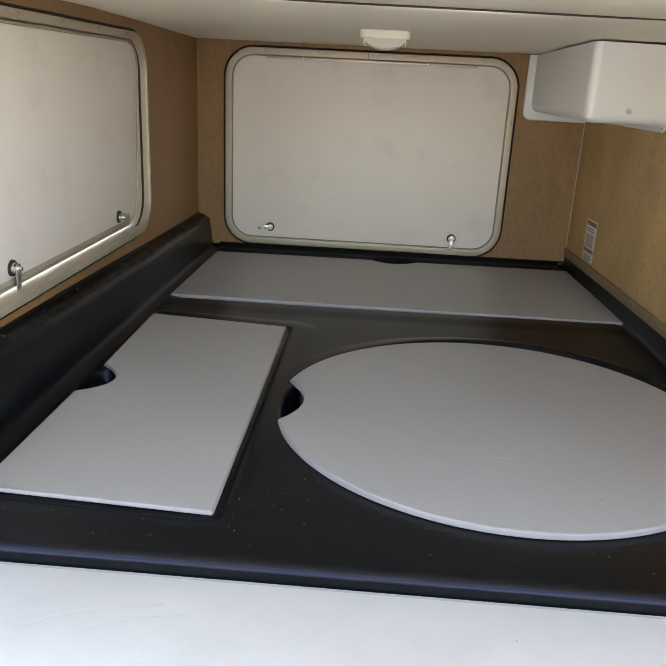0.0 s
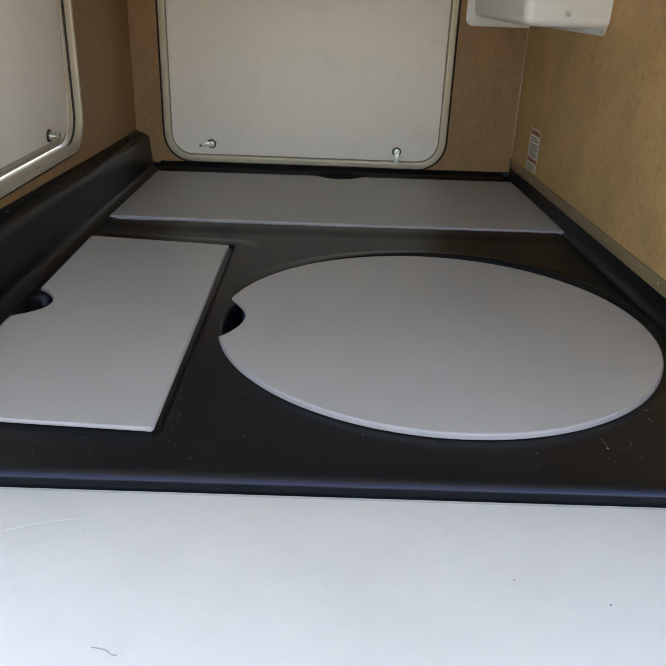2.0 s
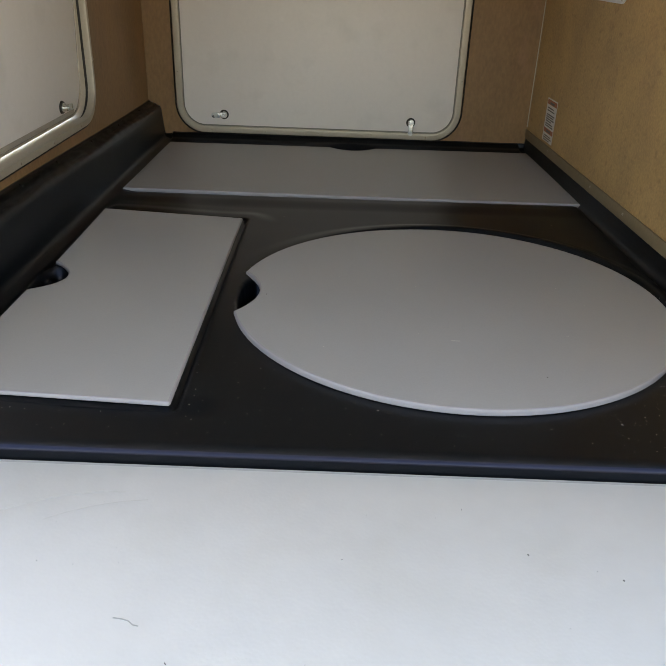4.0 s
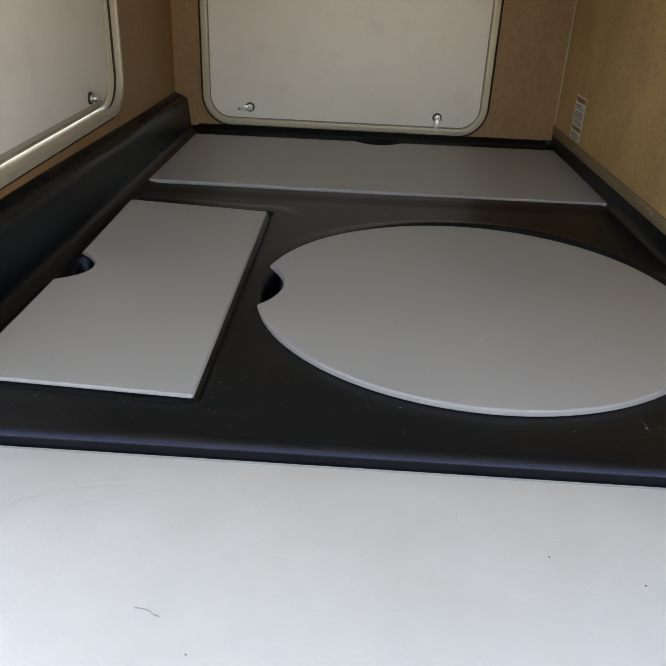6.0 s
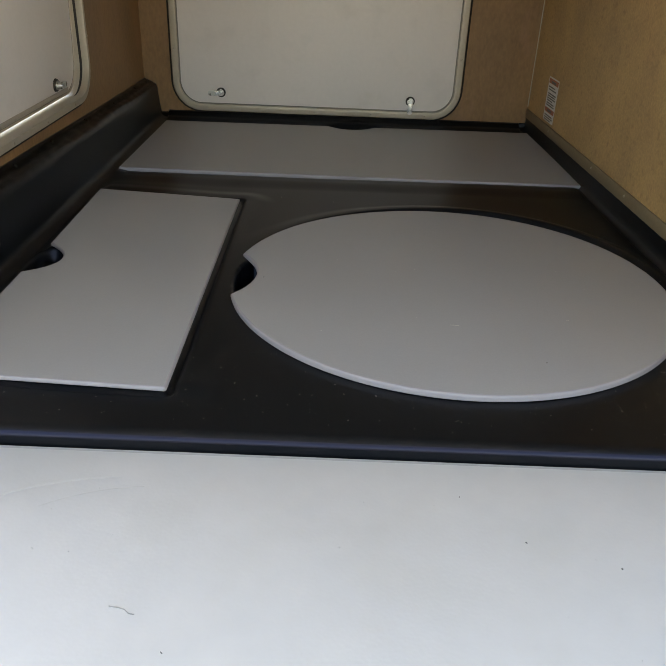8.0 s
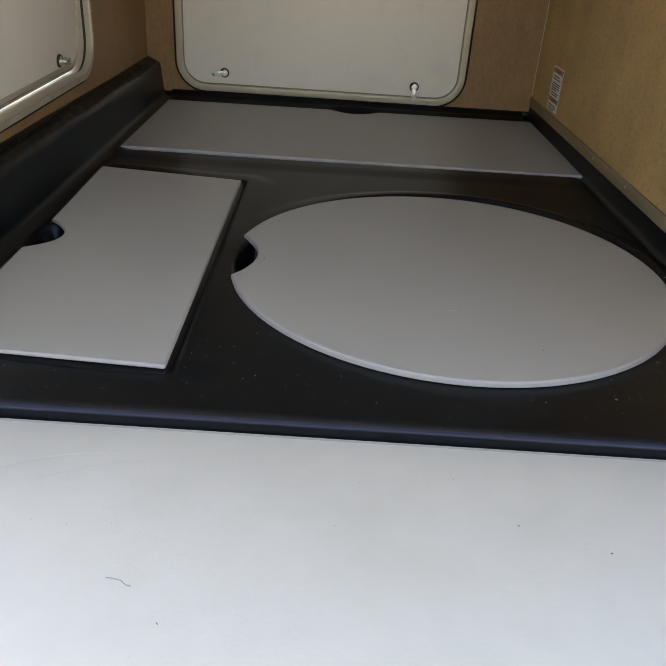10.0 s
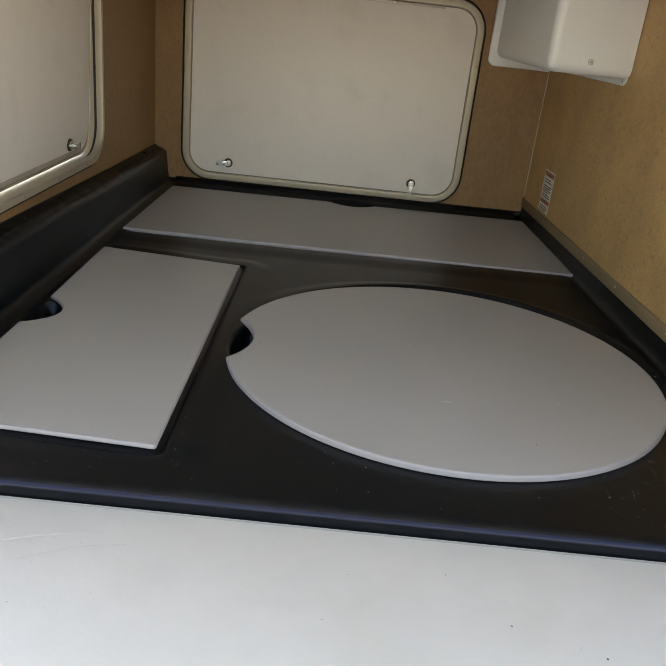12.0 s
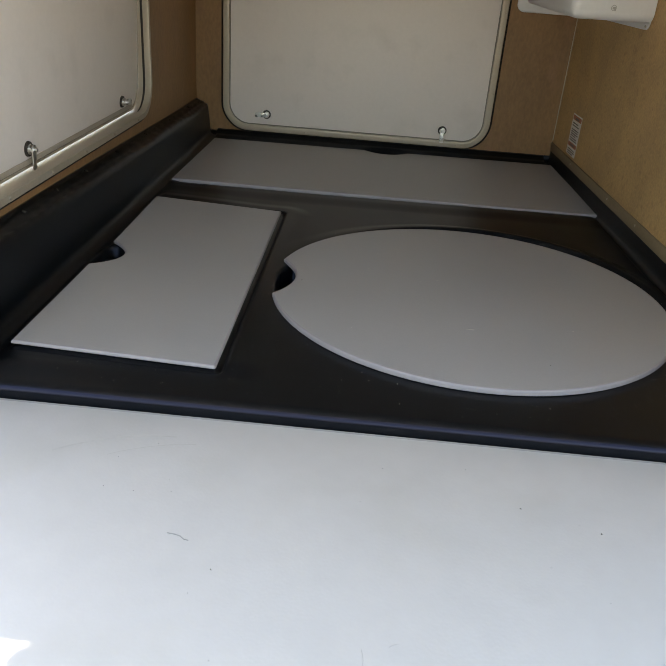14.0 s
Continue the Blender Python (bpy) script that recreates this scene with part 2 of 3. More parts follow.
def ceiling_sheet():
    """The liner: nearly flat, with a soft roll along its front edge."""
    prof = [(FAR, CEILING), (0.3, CEILING + 0.004), (0.0, CEILING + 0.009), (-0.25, CEILING + 0.012), (-0.38, CEILING + 0.012),
            (-0.45, CEILING + 0.011), (-0.51, CEILING + 0.010), (-0.545, CEILING + 0.010), (-0.550, CEILING + 0.011), (-0.553, CEILING + 0.015),
            (-0.554, CEILING + 0.04), (FAR, CEILING + 0.04)]
    bm = bmesh.new()
    rows = []
    for k in range(25):
        x = -0.11 + k * (1.31 / 24)
        sag = 0.0018 * math.sin(x * 7.0) + 0.001 * math.sin(x * 15 + 1)
        rows.append([bm.verts.new((x, y + (sag if y < -0.5 else 0), z + (sag if -0.552 < y < -0.3 and z < CEILING + 0.03 else 0))) for y, z in prof])
    for a, b in zip(rows, rows[1:]):
        for k in range(len(prof)):
            bm.faces.new((a[k], a[(k + 1) % len(prof)], b[(k + 1) % len(prof)], b[k]))
    bm.faces.new(rows[0])
    bm.faces.new(rows[-1][::-1])
    return bm


structure("ceiling", ceiling_sheet(), CEIL, "cream padded ceiling liner with a rolled front edge", "ceiling")
front_bm = box(-0.12, 1.26, FRONT - 0.02, -0.5600, CEILING + 0.0150, CEILING + 0.05, 0.002)
for v in front_bm.verts:
    v.co.z += 0.0030 - 0.0105 * (v.co.x + 0.12) / 1.38
structure("ceiling_front", front_bm, CEIL, "cream ceiling panel over the open front", "ceiling")
# black strip that draws the dark of the open ceiling joint
bm = bmesh.new()
edge_rows = []
for k in range(41):
    x = 0.10 + k * 0.026
    lift = 0.0018 * math.sin(x * 7.0) + 0.001 * math.sin(x * 15 + 1)
    tall = 0.0026 * smooth_step(0.10, 0.45, x) * (1 - smooth_step(0.80, 1.12, x)) + 0.0003
    edge_rows.append([bm.verts.new((x, -0.5575 + dy + lift, CEILING + 0.0180 - 0.0105 * (x + 0.12) / 1.38 - tall + dz)) for dy, dz in ((0, 0), (0, tall), (0.003, tall), (0.003, 0))])
for a, b in zip(edge_rows, edge_rows[1:]):
    for k in range(4):
        bm.faces.new((a[k], a[(k + 1) % 4], b[(k + 1) % 4], b[k]))
bm.faces.new(edge_rows[0])
bm.faces.new(edge_rows[-1][::-1])
structure("joint_shade", bm, SEAL, "black strip standing for the shade in the joint between ceiling liner and front panel", "joint")
# out of view; its left overhang is added to bound the sun patch
structure("roof", box(-0.41, 1.40, FRONT - 0.03, FAR + 0.04, CEILING + 0.07, CEILING + 0.12, 0.01), SHELL, "unseen white roof slab, widened to the left to block the sun", "roof")
structure("floor", box(-0.12, 1.26, FRONT + 0.03, FAR + 0.04, -0.14, -0.075), PLY, "plywood floor under the moulded tray", "floor")
bm = bmesh.new()
bmesh.ops.create_grid(bm, x_segments=2, y_segments=2, size=400)
structure("ground", moved(bm, pose(0, 0, -0.95)), GROUND, "pale gravel yard under the open sky", "ground")
trim = structure("trim", moved(box(0.0305, FAR - FRONT, -0.005, 0.0, 0.097, 0.124, 0.0015), M_RIGHT), TRIM, "brown strip along the foot of the side wall", "trim")
structure("sealant", moved(box(-0.0014, 0.0014, -0.002, 0.0, 0.13, 0.52, 0.001), pose(wall_x_right(FAR) - 0.002, FAR, -0.06)), SILICONE,
          "thin pale sealant line in the wall corner", "sealant")

# ---- white sheet in front ----
platform = thing("platform", "white leather-grained panel in front of the black tray, scuffed and dusty", "panel", at=(0.55, -1.5, -0.95))
part("top", moved(box(-0.13, 1.28, -1.80, -1.0640, SHEET - 0.03, SHEET, 0.001), pose(-0.55, 1.5, 0.95)), VINYL, platform)
# greyer strip puts the dimmer light of the panel's rear edge into colour
part("seam_strip", moved(box(-0.09, 1.22, -1.0639, -1.0592, SHEET - 0.012, SHEET - 0.0007), pose(-0.55, 1.5, 0.95)), SEAM, platform, "thin grey strip along the tray, standing for the panel's shaded edge")
part("body", moved(box(-0.10, 1.25, -1.72, FRONT + 0.025, -0.95, SHEET - 0.03), pose(-0.55, 1.5, 0.95)), SHELL, platform, "white painted body below the panel")

# ---- unseen panel overhead, added to shade the white sheet ----
hatch = thing("shade_panel", "unseen white panel added over the open front to block sun and sky", "hatch", at=(0.57, FRONT, 0.70))
bm = slab(rounded(-0.745, 0.72, -1.10, -0.03, 0.03), -0.02, 0.02, 0.006)
part("panel", moved(bm, pose(0, 0, 0.03, -30, 0, 0)), SHELL, hatch)

# ---- moulded tray ----
LL = (0.012, 0.324, -0.971, -0.203)
CX, CY, RX, RY = 0.743, -0.597, 0.377, 0.363


def hump(x, c, w):
    return math.exp(-((x - c) / w) ** 2)


def rect_gap(x, y, r):
    dx, dy = max(r[0] - x, 0, x - r[1]), max(r[2] - y, 0, y - r[3])
    return math.hypot(dx, dy)


def tray_height(x, y):
    """The tray's floor with the rims round the lids and the finger wells."""
    z = TRAY
    e = math.hypot((x - CX) / RX, (y - CY) / RY)
    d = (e - 1) * 0.37
    side = 0.5 + 0.5 * (0.85 * (y - CY) / RY + 0.53 * (x - CX) / RX) / max(0.1, e)
    z += 0.0150 * side ** 3 * smooth_step(0.006, 0.018, d) * (1 - 0.65 * smooth_step(0.024, 0.060, d))
    g = rect_gap(x, y, LL)
    z += 0.006 * smooth_step(0.004, 0.014, g) * (1 - smooth_step(0.03, 0.08, g))
    z -= 0.006 * smooth_step(0.004, 0.014, g) * (1 - smooth_step(0.03, 0.08, g)) * (1 - smooth_step(LL[2] - 0.02, LL[2] + 0.03, y))
    z += 0.0095 * (1 - smooth_step(0.02, 0.31, x)) * smooth_step(-1.05, -0.995, y) * smooth_step(-0.02, -0.15, y)
    z += 0.0035 * (1 - smooth_step(0.0, 0.003, g))
    z -= 0.004 * hump(x, LL[1] + 0.006, 0.0045) * smooth_step(LL[2] - 0.004, LL[2] + 0.004, y) * smooth_step(LL[3] + 0.004, LL[3] - 0.004, y)
    gf = rect_gap(x, y, (0.0, 1.138, 0.0, 0.52))
    z += 0.004 * smooth_step(0.006, 0.02, gf) * (1 - smooth_step(0.04, 0.1, gf))
    for wx, wy, ax, ay, depth in ((0.392, -0.605, 0.025, 0.084, 0.035), (0.028, -0.588, 0.036, 0.068, 0.028), (0.575, 0.512, 0.085, 0.032, 0.02)):
        q = math.hypot((x - wx) / ax, (y - wy) / ay)
        z -= depth * (1 - smooth_step(0.80, 1.04, q))
    return z


def tray_shell():
    left = [(0.0, 0.118), (0.005, 0.1172), (0.0085, 0.1110), (0.0120, 0.1140), (0.0165, 0.1085), (0.0205, 0.1105), (0.0255, 0.1055), (0.0305, 0.1045),
            (0.0345, 0.1020), (0.0375, 0.0970), (0.0395, 0.089), (0.0412, 0.068), (0.0432, 0.048), (0.0455, 0.025), (0.0475, 0.013), (0.050, 0.006),
            (0.0545, 0.002), (0.060, 0.0), (0.068, -0.004)]
    right = [(-0.020, 0.0), (-0.012, 0.003), (-0.007, 0.012), (-0.004, 0.030), (-0.003, 0.046), (-0.001, 0.054)]
    across = 300
    arc = [radians(90 * k / 12) for k in range(13)]
    ys = [-1.0562, -1.0568] + [-1.0580 + 0.017 * (1 - math.cos(w)) for w in arc]
    drop = [-0.040, -0.0222] + [-0.0105 * (1 - math.sin(w)) for w in arc]
    n = 400
    span = [-1.0410 + (k + 1) * (0.528 + 1.0410) / n for k in range(n)]
    back = [(0.536, 0.002), (0.543, 0.005), (0.549, 0.007), (0.556, 0.008), (0.562, 0.011), (0.567, 0.018), (0.5735, 0.022)]
    rows_y = [(y, dz, 0.0) for y, dz in zip(ys, drop)] + [(y, 0.0, 0.0) for y in span] + [(y, 0.0, h) for y, h in back]
    verts, faces = [], []
    for y, dz, lift in rows_y:
        xl, xr = wall_x_left(y), wall_x_right(y)
        top = 0.110 + 0.024 * smooth_step(0.6, -0.8, y)
        row = []
        for dx, h in left:
            z = h * top / 0.118 if h > 0 else h
            if 0.10 < h < 0.1171:
                z += 0.0050 * noise.noise((dx * 190, y * 4, 0.3)) + 0.0018 * noise.noise((dx * 200, y * 34, 1.7))
            row.append((xl + dx, y, max(z, TRAY + lift) + dz))
        x_first, x_last = xl + 0.072, xr - 0.024
        for k in range(across):
            x = x_first + (x_last - x_first) * k / (across - 1)
            blend = smooth_step(0.0, 0.03, x - x_first)
            z = -0.005 + (tray_height(x, y) + 0.005) * max(blend, hump(y, -0.588, 0.06) * smooth_step(0.0, 0.012, x - x_first))
            row.append((x, y, z + lift + dz))
        for dx, h in right:
            row.append((xr + dx, y, max(TRAY + h, TRAY + lift if lift else -9) + dz))
        verts += row
    w = len(left) + across + len(right)
    for j in range(len(rows_y) - 1):
        for k in range(w - 1):
            a = j * w + k
            faces.append((a, a + 1, a + w + 1, a + w))
    me = bpy.data.meshes.new("shell")
    me.from_pydata(verts, [], faces)
    me.materials.append(ABS)
    me.materials.append(ABS_SHINE)
    for poly in me.polygons:
        poly.use_smooth = True
        if poly.center.y < -1.0420 and 0.03 < poly.normal.z < 0.80:    # front edge, highlight boosted by the shinier copy
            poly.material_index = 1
    return me


tray = thing("storage_tray", "dusty black moulded plastic floor tray with a rounded front edge", "tray", at=(0.55, -0.3, -0.075))
shell = new("shell", tray_shell())
shell.parent = tray
shell.location = (-0.55, 0.3, 0.075)
solid = shell.modifiers.new("thickness", "SOLIDIFY")
solid.thickness, solid.offset = 0.003, -1


bm = box(wall_x_right(FAR) - 0.024, wall_x_right(FAR) - 0.0015, 0.568, FAR - 0.001, -0.006, 0.020, 0.003, 3)
part("corner", moved(bm, pose(-0.55, 0.3, 0.075)), ABS, tray)


def screw(r=0.004):
    bm = disc(r, 0.002, 14, 0.0012)
    return bm


SCREW = mesh(screw(0.0034), "screw", STEEL)
RIVET = mesh(screw(0.0028), "rivet", PLASTIC)
FRAME_SCREW = mesh(screw(0.0034), "screw", FRAME)
DARK_SCREW = mesh(screw(0.0045), "screw", SEAL)


def put(me, name, parent, m):
    ob = new(name, me)
    if parent is not None:
        ob.parent = parent
        ob.matrix_parent_inverse = Matrix()
        ob.matrix_basis = Matrix.Translation(-Vector(parent.location)) @ m
    else:
        ob.matrix_basis = m
    return ob


for x in (0.08, 0.22, 0.37, 0.515, 0.653, 0.788, 0.927, 1.06):
    put(DARK_SCREW, "screw", tray, pose(x, 0.564, 0.0035, 60, 0, 0))
for k, y in enumerate((-0.86, -0.72, -0.58, -0.43, -0.24, -0.02, 0.2, 0.42)):
    put(DARK_SCREW, "screw", tray, pose(wall_x_left(y) + 0.012, y, 0.1055 + 0.022 * smooth_step(0.6, -0.8, y), 0, 25, 0))
for y in (0.33, -0.03, -0.24, -0.5, -0.8):
    put(FRAME_SCREW, "screw", trim, pose(wall_x_right(y) - 0.005, y, 0.053, 0, -90, 0))

# ---- lids ----


def lid(outline, label, tilt=None, foot=TRAY):
    t = thing("access_lid", label, "lid", "grey lids on the tray", at=(*outline[0], foot))
    off = -Vector((*outline[0], foot))
    rim = 0.0032
    core = inset(outline, rim)
    board = loft([[(*p, foot + 0.002) for p in core], [(*p, 0.0) for p in core]], (True, True))
    loops = [[(*p, foot + 0.001) for p in core], [(*p, foot + 0.001) for p in inset(outline, 0.001)], [(*p, foot + 0.002) for p in outline]]
    for k in range(4):
        w = radians(90 * k / 3)
        loops.append([(*p, -rim + (rim + 0.0001) * math.sin(w)) for p in inset(outline, rim * (1 - math.cos(w)))])
    for name, bm, mat, words in (("board", board, LID, ""), ("edging", loft(loops), EDGE, "pale grey rounded edge band")):
        if tilt:
            for v in bm.verts:
                v.co.z += tilt(v.co.x, v.co.y)
        part(name, moved(bm, Matrix.Translation(off)), mat, t, words)
    return t


def notch(p, q, sag, n=14):
    """A finger notch from p to q, its hollow beside the way from p to q."""
    p, q = Vector(p), Vector(q)
    d = q - p
    side = Vector((d.y, -d.x)).normalized()
    out = []
    for k in range(n + 1):
        s = k / n
        h = sag * (1 - abs(2 * s - 1) ** 2.1)
        out.append(tuple(p + d * s - side * h))
    return out


def bowed(p, q, bow, n=8):
    p, q = Vector(p), Vector(q)
    d = q - p
    side = Vector((d.y, -d.x)).normalized()
    return [tuple(p + d * (k / n) + side * bow * 4 * (k / n) * (1 - k / n)) for k in range(n)]


# far lid
far_lid = bowed((0.0, 0.0), (1.138, 0.0), 0.004) + [(1.138, 0.0), (1.122, 0.527), (0.655, 0.516)] + \
    notch((0.645, 0.516), (0.505, 0.513), 0.036) + [(0.495, 0.513), (0.009, 0.504)]
lid(far_lid, "long grey laminate lid with finger notch along the tray's back")
# rectangular lid, its outer side resting higher on the rim
corner = [(LL[1] - 0.0045 * (1 - math.sin(w)), LL[2] + 0.0045 * (1 - math.cos(w))) for w in (radians(18 * k) for k in range(6))]
left_lid = [(LL[0], LL[2])] + corner + [(LL[1] - 0.001, LL[3]), (0.016, LL[3] - 0.002)] + notch((0.019, -0.525), (0.014, -0.654), 0.044)
lid(left_lid, "rectangular grey laminate lid with finger notch in the black tray", lambda x, y: 0.012 * (LL[1] - x) / (LL[1] - LL[0]), TRAY + 0.0035)
# round lid
a = math.degrees(math.asin(0.086 / RY))
round_lid = [(CX + (RX if abs(w) < 90 else RX + 0.008) * math.cos(radians(w)), CY + RY * math.sin(radians(w))) for w in np.linspace(-180 + a, 180 - a, 121)]
round_lid += notch(round_lid[-1], round_lid[0], 0.034, 16)[1:-1]
lid(round_lid, "large round grey laminate lid with finger notch in the tray")


# ---- hatch doors ----
def latch(parent, swing, x, z, turn, recess):
    """A cam lock on the door's inner side: dark ring, nut and a flat lever that points along turn."""
    base = swing @ Matrix.Translation((x, recess, z)) @ pose(0, 0, 0, 90, 0, 0)
    ring = part("latch", moved(disc(0.0145, 0.004, 28, 0.001), base), SEAL, parent, "black round latch seat")
    steel = join(disc(0.0108, 0.0075, 24, 0.001), disc(0.0075, 0.011, 6, 0.001),
                 moved(slab(rounded(-0.0075, 0.0075, -0.038, 0.0085, 0.006, 5), 0.0, 0.0025, 0.0006), pose(0, 0, 0.0105, 0, 0, turn)),
                 moved(join(disc(0.0045, 0.006, 14, 0.001), disc(0.0065, 0.002, 14, 0.0006)), pose(0, 0, 0.0125)))
    part("lever", moved(steel, base), STEEL, ring, "zinc-plated nut and flat cam lever")
    return ring


RECESS = -0.002    # of the door panels against the wall face


def hatch_door(m, hole, label, latches, screws, ajar=0.0):
    """Frame, seal, recessed panel and latches; the door's plane is x-z, its inner side towards -y."""
    d = thing("hatch_door", label, "door")
    d.matrix_basis = m
    deep = 0.010 if ajar else RECESS
    x0, x1, z0, z1 = hole
    def ring(o, y, r=0.088):
        return [(x, y, z) for x, z in rounded(x0 + o, x1 - o, z0 + o, z1 - o, max(0.02, r - o))]
    part("seal", loft([ring(-0.0050, 0.0), ring(-0.0050, -0.0015), ring(-0.0030, -0.003), ring(-0.0024, -0.0012), ring(-0.0018, -0.003), ring(0.000, -0.0045), ring(0.003, 0.0)]), SEAL, d, "dark rubber seal")
    f = 0.0165 if ajar else 0.0215      # flange width
    bead = [(0.0007, -0.0088), (0.0006, -0.0089), (0.0005, -0.0090), (0.0003, -0.0090), (0.0, -0.0082)] if ajar else \
        [(0.012, -0.0084), (0.008, -0.0086), (0.004, -0.0086), (0.001, -0.0080), (0.0, -0.0068)]
    frame_part = part("frame", loft([ring(0.001, 0.0), ring(0.001, -0.006), ring(0.003, -0.008), *[ring(f - o, y) for o, y in bead], ring(f + 0.0005, -0.002), ring(f - 0.002, 0.034), ring(0.012, 0.036), ring(0.012, 0.031)]), FRAME, d, "champagne aluminium frame")
    frame_part.data.set_sharp_from_angle(angle=radians(24))
    swing = Matrix.Translation((0, deep, z1 - 0.024)) @ pose(0, 0, 0, ajar, 0, 0) @ Matrix.Translation((0, -deep, -z1 + 0.024))
    if not ajar:
        part("gasket", loft([ring(0.0215, deep - 0.001), ring(0.0235, deep - 0.0015), ring(0.0250, deep - 0.001), ring(0.0255, deep + 0.003)]), GASKET, d, "thin grey gasket")
    if ajar:
        part("hinge", box(x0 + 0.05, x1 - 0.05, deep + 0.011, 0.033, z1 - 0.032, z1 - 0.013, 0.001), FRAME, d, "long aluminium hinge strip")
    outline = [(x, z) for x, _, z in ring(f + 0.0025, 0.0)]
    bm = slab(outline, -deep - 0.010, -deep, 0.002)
    panel = part("panel", moved(bm, swing @ pose(0, 0, 0, 90, 0, 0)), DOOR, d, "off-white flat door panel with faint scuffs")
    if ajar:
        rim = [ring(f + o, deep + y) for o, y in ((0.0022, 0.004), (0.0022, -0.0012), (0.0030, -0.0022), (0.0064, -0.0022), (0.0070, -0.0014), (0.0070, 0.001))]
        # dark strip stands for the gap's shade along the far side, tapering into corners
        wide = rounded(x0 + f, x1 - f, z0 + f, z1 - f, 0.0715)
        way = wide[33:] + wide[:11]
        fade = [math.sin(math.pi * k / (len(way) - 1)) ** 0.35 for k in range(len(way))]
        gap = bmesh.new()
        front = [[gap.verts.new((x - o, deep + 0.002 - 0.0052 * s * w, z)) for o, w in ((0.0002, 0.0), (0.0024, 0.0), (0.0024, 1.0), (0.0002, 1.0))] for (x, z), s in zip(way, fade)]
        for a, b in zip(front, front[1:]):
            for k in range(4):
                gap.faces.new((a[k], a[(k + 1) % 4], b[(k + 1) % 4], b[k]))
        part("gap_shade", gap, SEAL, d, "dark strip standing for the shade in the door gap")
        edge = part("edging", moved(loft(rim), swing), FRAME, d, "champagne metal edge band of the door")
        # added strip whose brown tone stands for a reflection low on the panel
        part("foot_reflection", moved(box(x0 + 0.06, x1 - 0.075, deep - 0.0012, deep + 0.002, z0 + f + 0.0085, z0 + f + 0.0185, 0.0005), swing), DULL, d, "dull brownish strip painting a reflection along the door's foot")
        lip = [ring(f + o, deep + y) for o, y in ((0.0071, 0.001), (0.0071, -0.0008), (0.0079, -0.0008), (0.0080, 0.001))]
        part("gasket", moved(loft(lip), swing), GASKET, d, "thin grey gasket")
    for x, z, turn in latches:
        latch(d, swing, x, z, turn, deep)
    for x, z in screws:
        ob = new("screw", FRAME_SCREW)
        ob.parent = frame_part
        ob.matrix_basis = pose(x, -0.0084, z, 90, 0, 0)
    if not ajar:
        strip = part("hinge", box(x0 + 0.125, x1 - 0.125, -0.0105, -0.006, z1 - 0.0305, z1 - 0.0235, 0.0008), HINGE, d, "narrow bright metal hinge strip")
        for s in (0.27, 0.47, 0.69):
            ob = new("rivet", RIVET)
            ob.parent = strip
            ob.matrix_basis = pose(x0 + (x1 - x0) * s, -0.0104, z1 - 0.027, 90, 0, 0)
        part("joint_cover", moved(box(-0.0006, 0.0006, -0.0118, -0.006, -0.022, -0.002), pose((x0 + x1) / 2 - 0.01, 0, z1 - 0.001)), SEAL, d)
    return d


def frame_screws(hole, n, m):
    x0, x1, z0, z1 = hole
    out = []
    for k in range(n):
        s = 0.12 + 0.76 * k / (n - 1)
        out += [(x0 + (x1 - x0) * s, z0 + 0.0085), (x0 + (x1 - x0) * (s * 0.97 + 0.02), z1 - 0.008)]
    for k in range(m):
        s = 0.3 + 0.4 * k / max(1, m - 1)
        out += [(x0 + 0.008, z0 + (z1 - z0) * s), (x1 - 0.008, z0 + (z1 - z0) * s)]
    return out


hatch_door(M_FAR, FAR_DOOR, "closed off-white hatch door in a champagne metal frame, two cam latches",
           [(0.169 + 0.10, 0.075 + 0.06, -88), (0.754 + 0.10, 0.071 + 0.06, 0)], frame_screws(FAR_DOOR, 5, 2))
hatch_door(M_LEFT, LEFT_DOOR, "off-white side hatch door, slightly ajar, in a champagne metal frame",
           [(-0.078 - FRONT, 0.203 + 0.06, 84), (-0.599 - FRONT, 0.205 + 0.06, 0)], frame_screws(LEFT_DOOR, 6, 2), 2.4)

# ---- white corner box ----
cover = thing("corner_box", "white moulded plastic cover box in the corner under the ceiling", "cover", at=(1.05, 0.3, 0.45))
plan = [(0.952, FAR - 0.001), (0.948, -0.080), (wall_x_right(-0.035) - 0.002, -0.035), (wall_x_right(FAR) - 0.002, FAR - 0.001)]
bm = bmesh.new()
lo = [bm.verts.new((x, y, 0.472)) for x, y in plan]
hi = [bm.verts.new((x, y, CEILING - 0.003 + (0.008 if y < 0.3 else 0))) for x, y in plan]
for k in range(4):
    bm.faces.new((lo[k], lo[(k + 1) % 4], hi[(k + 1) % 4], hi[k]))
bm.faces.new(lo[::-1])
bm.faces.new(hi)
bm.edges.ensure_lookup_table()
soft_edges = [e for e in bm.edges if (e.verts[0] in (lo[1], hi[1]) and e.verts[1] in (lo[1], hi[1])) or
              (e.verts[0] in lo and e.verts[1] in lo and lo[1] in e.verts)]
bmesh.ops.bevel(bm, geom=soft_edges, offset=0.022, segments=8, affect="EDGES", profile=0.5)
part("body", moved(bm, pose(-1.05, -0.3, -0.45)), PLASTIC, cover)
bm = slab(rounded(0.930, 1.20, 0.447, 0.80, 0.022), 0.0, 0.008, 0.005)
moved(bm, pose(0, FAR - 0.0005, 0, 90, 0, 0))
bmesh.ops.bisect_plane(bm, geom=list(bm.verts) + list(bm.edges) + list(bm.faces), plane_co=(wall_x_right(FAR) - 0.002, 0, 0), plane_no=(1, 0, 0), clear_outer=True)
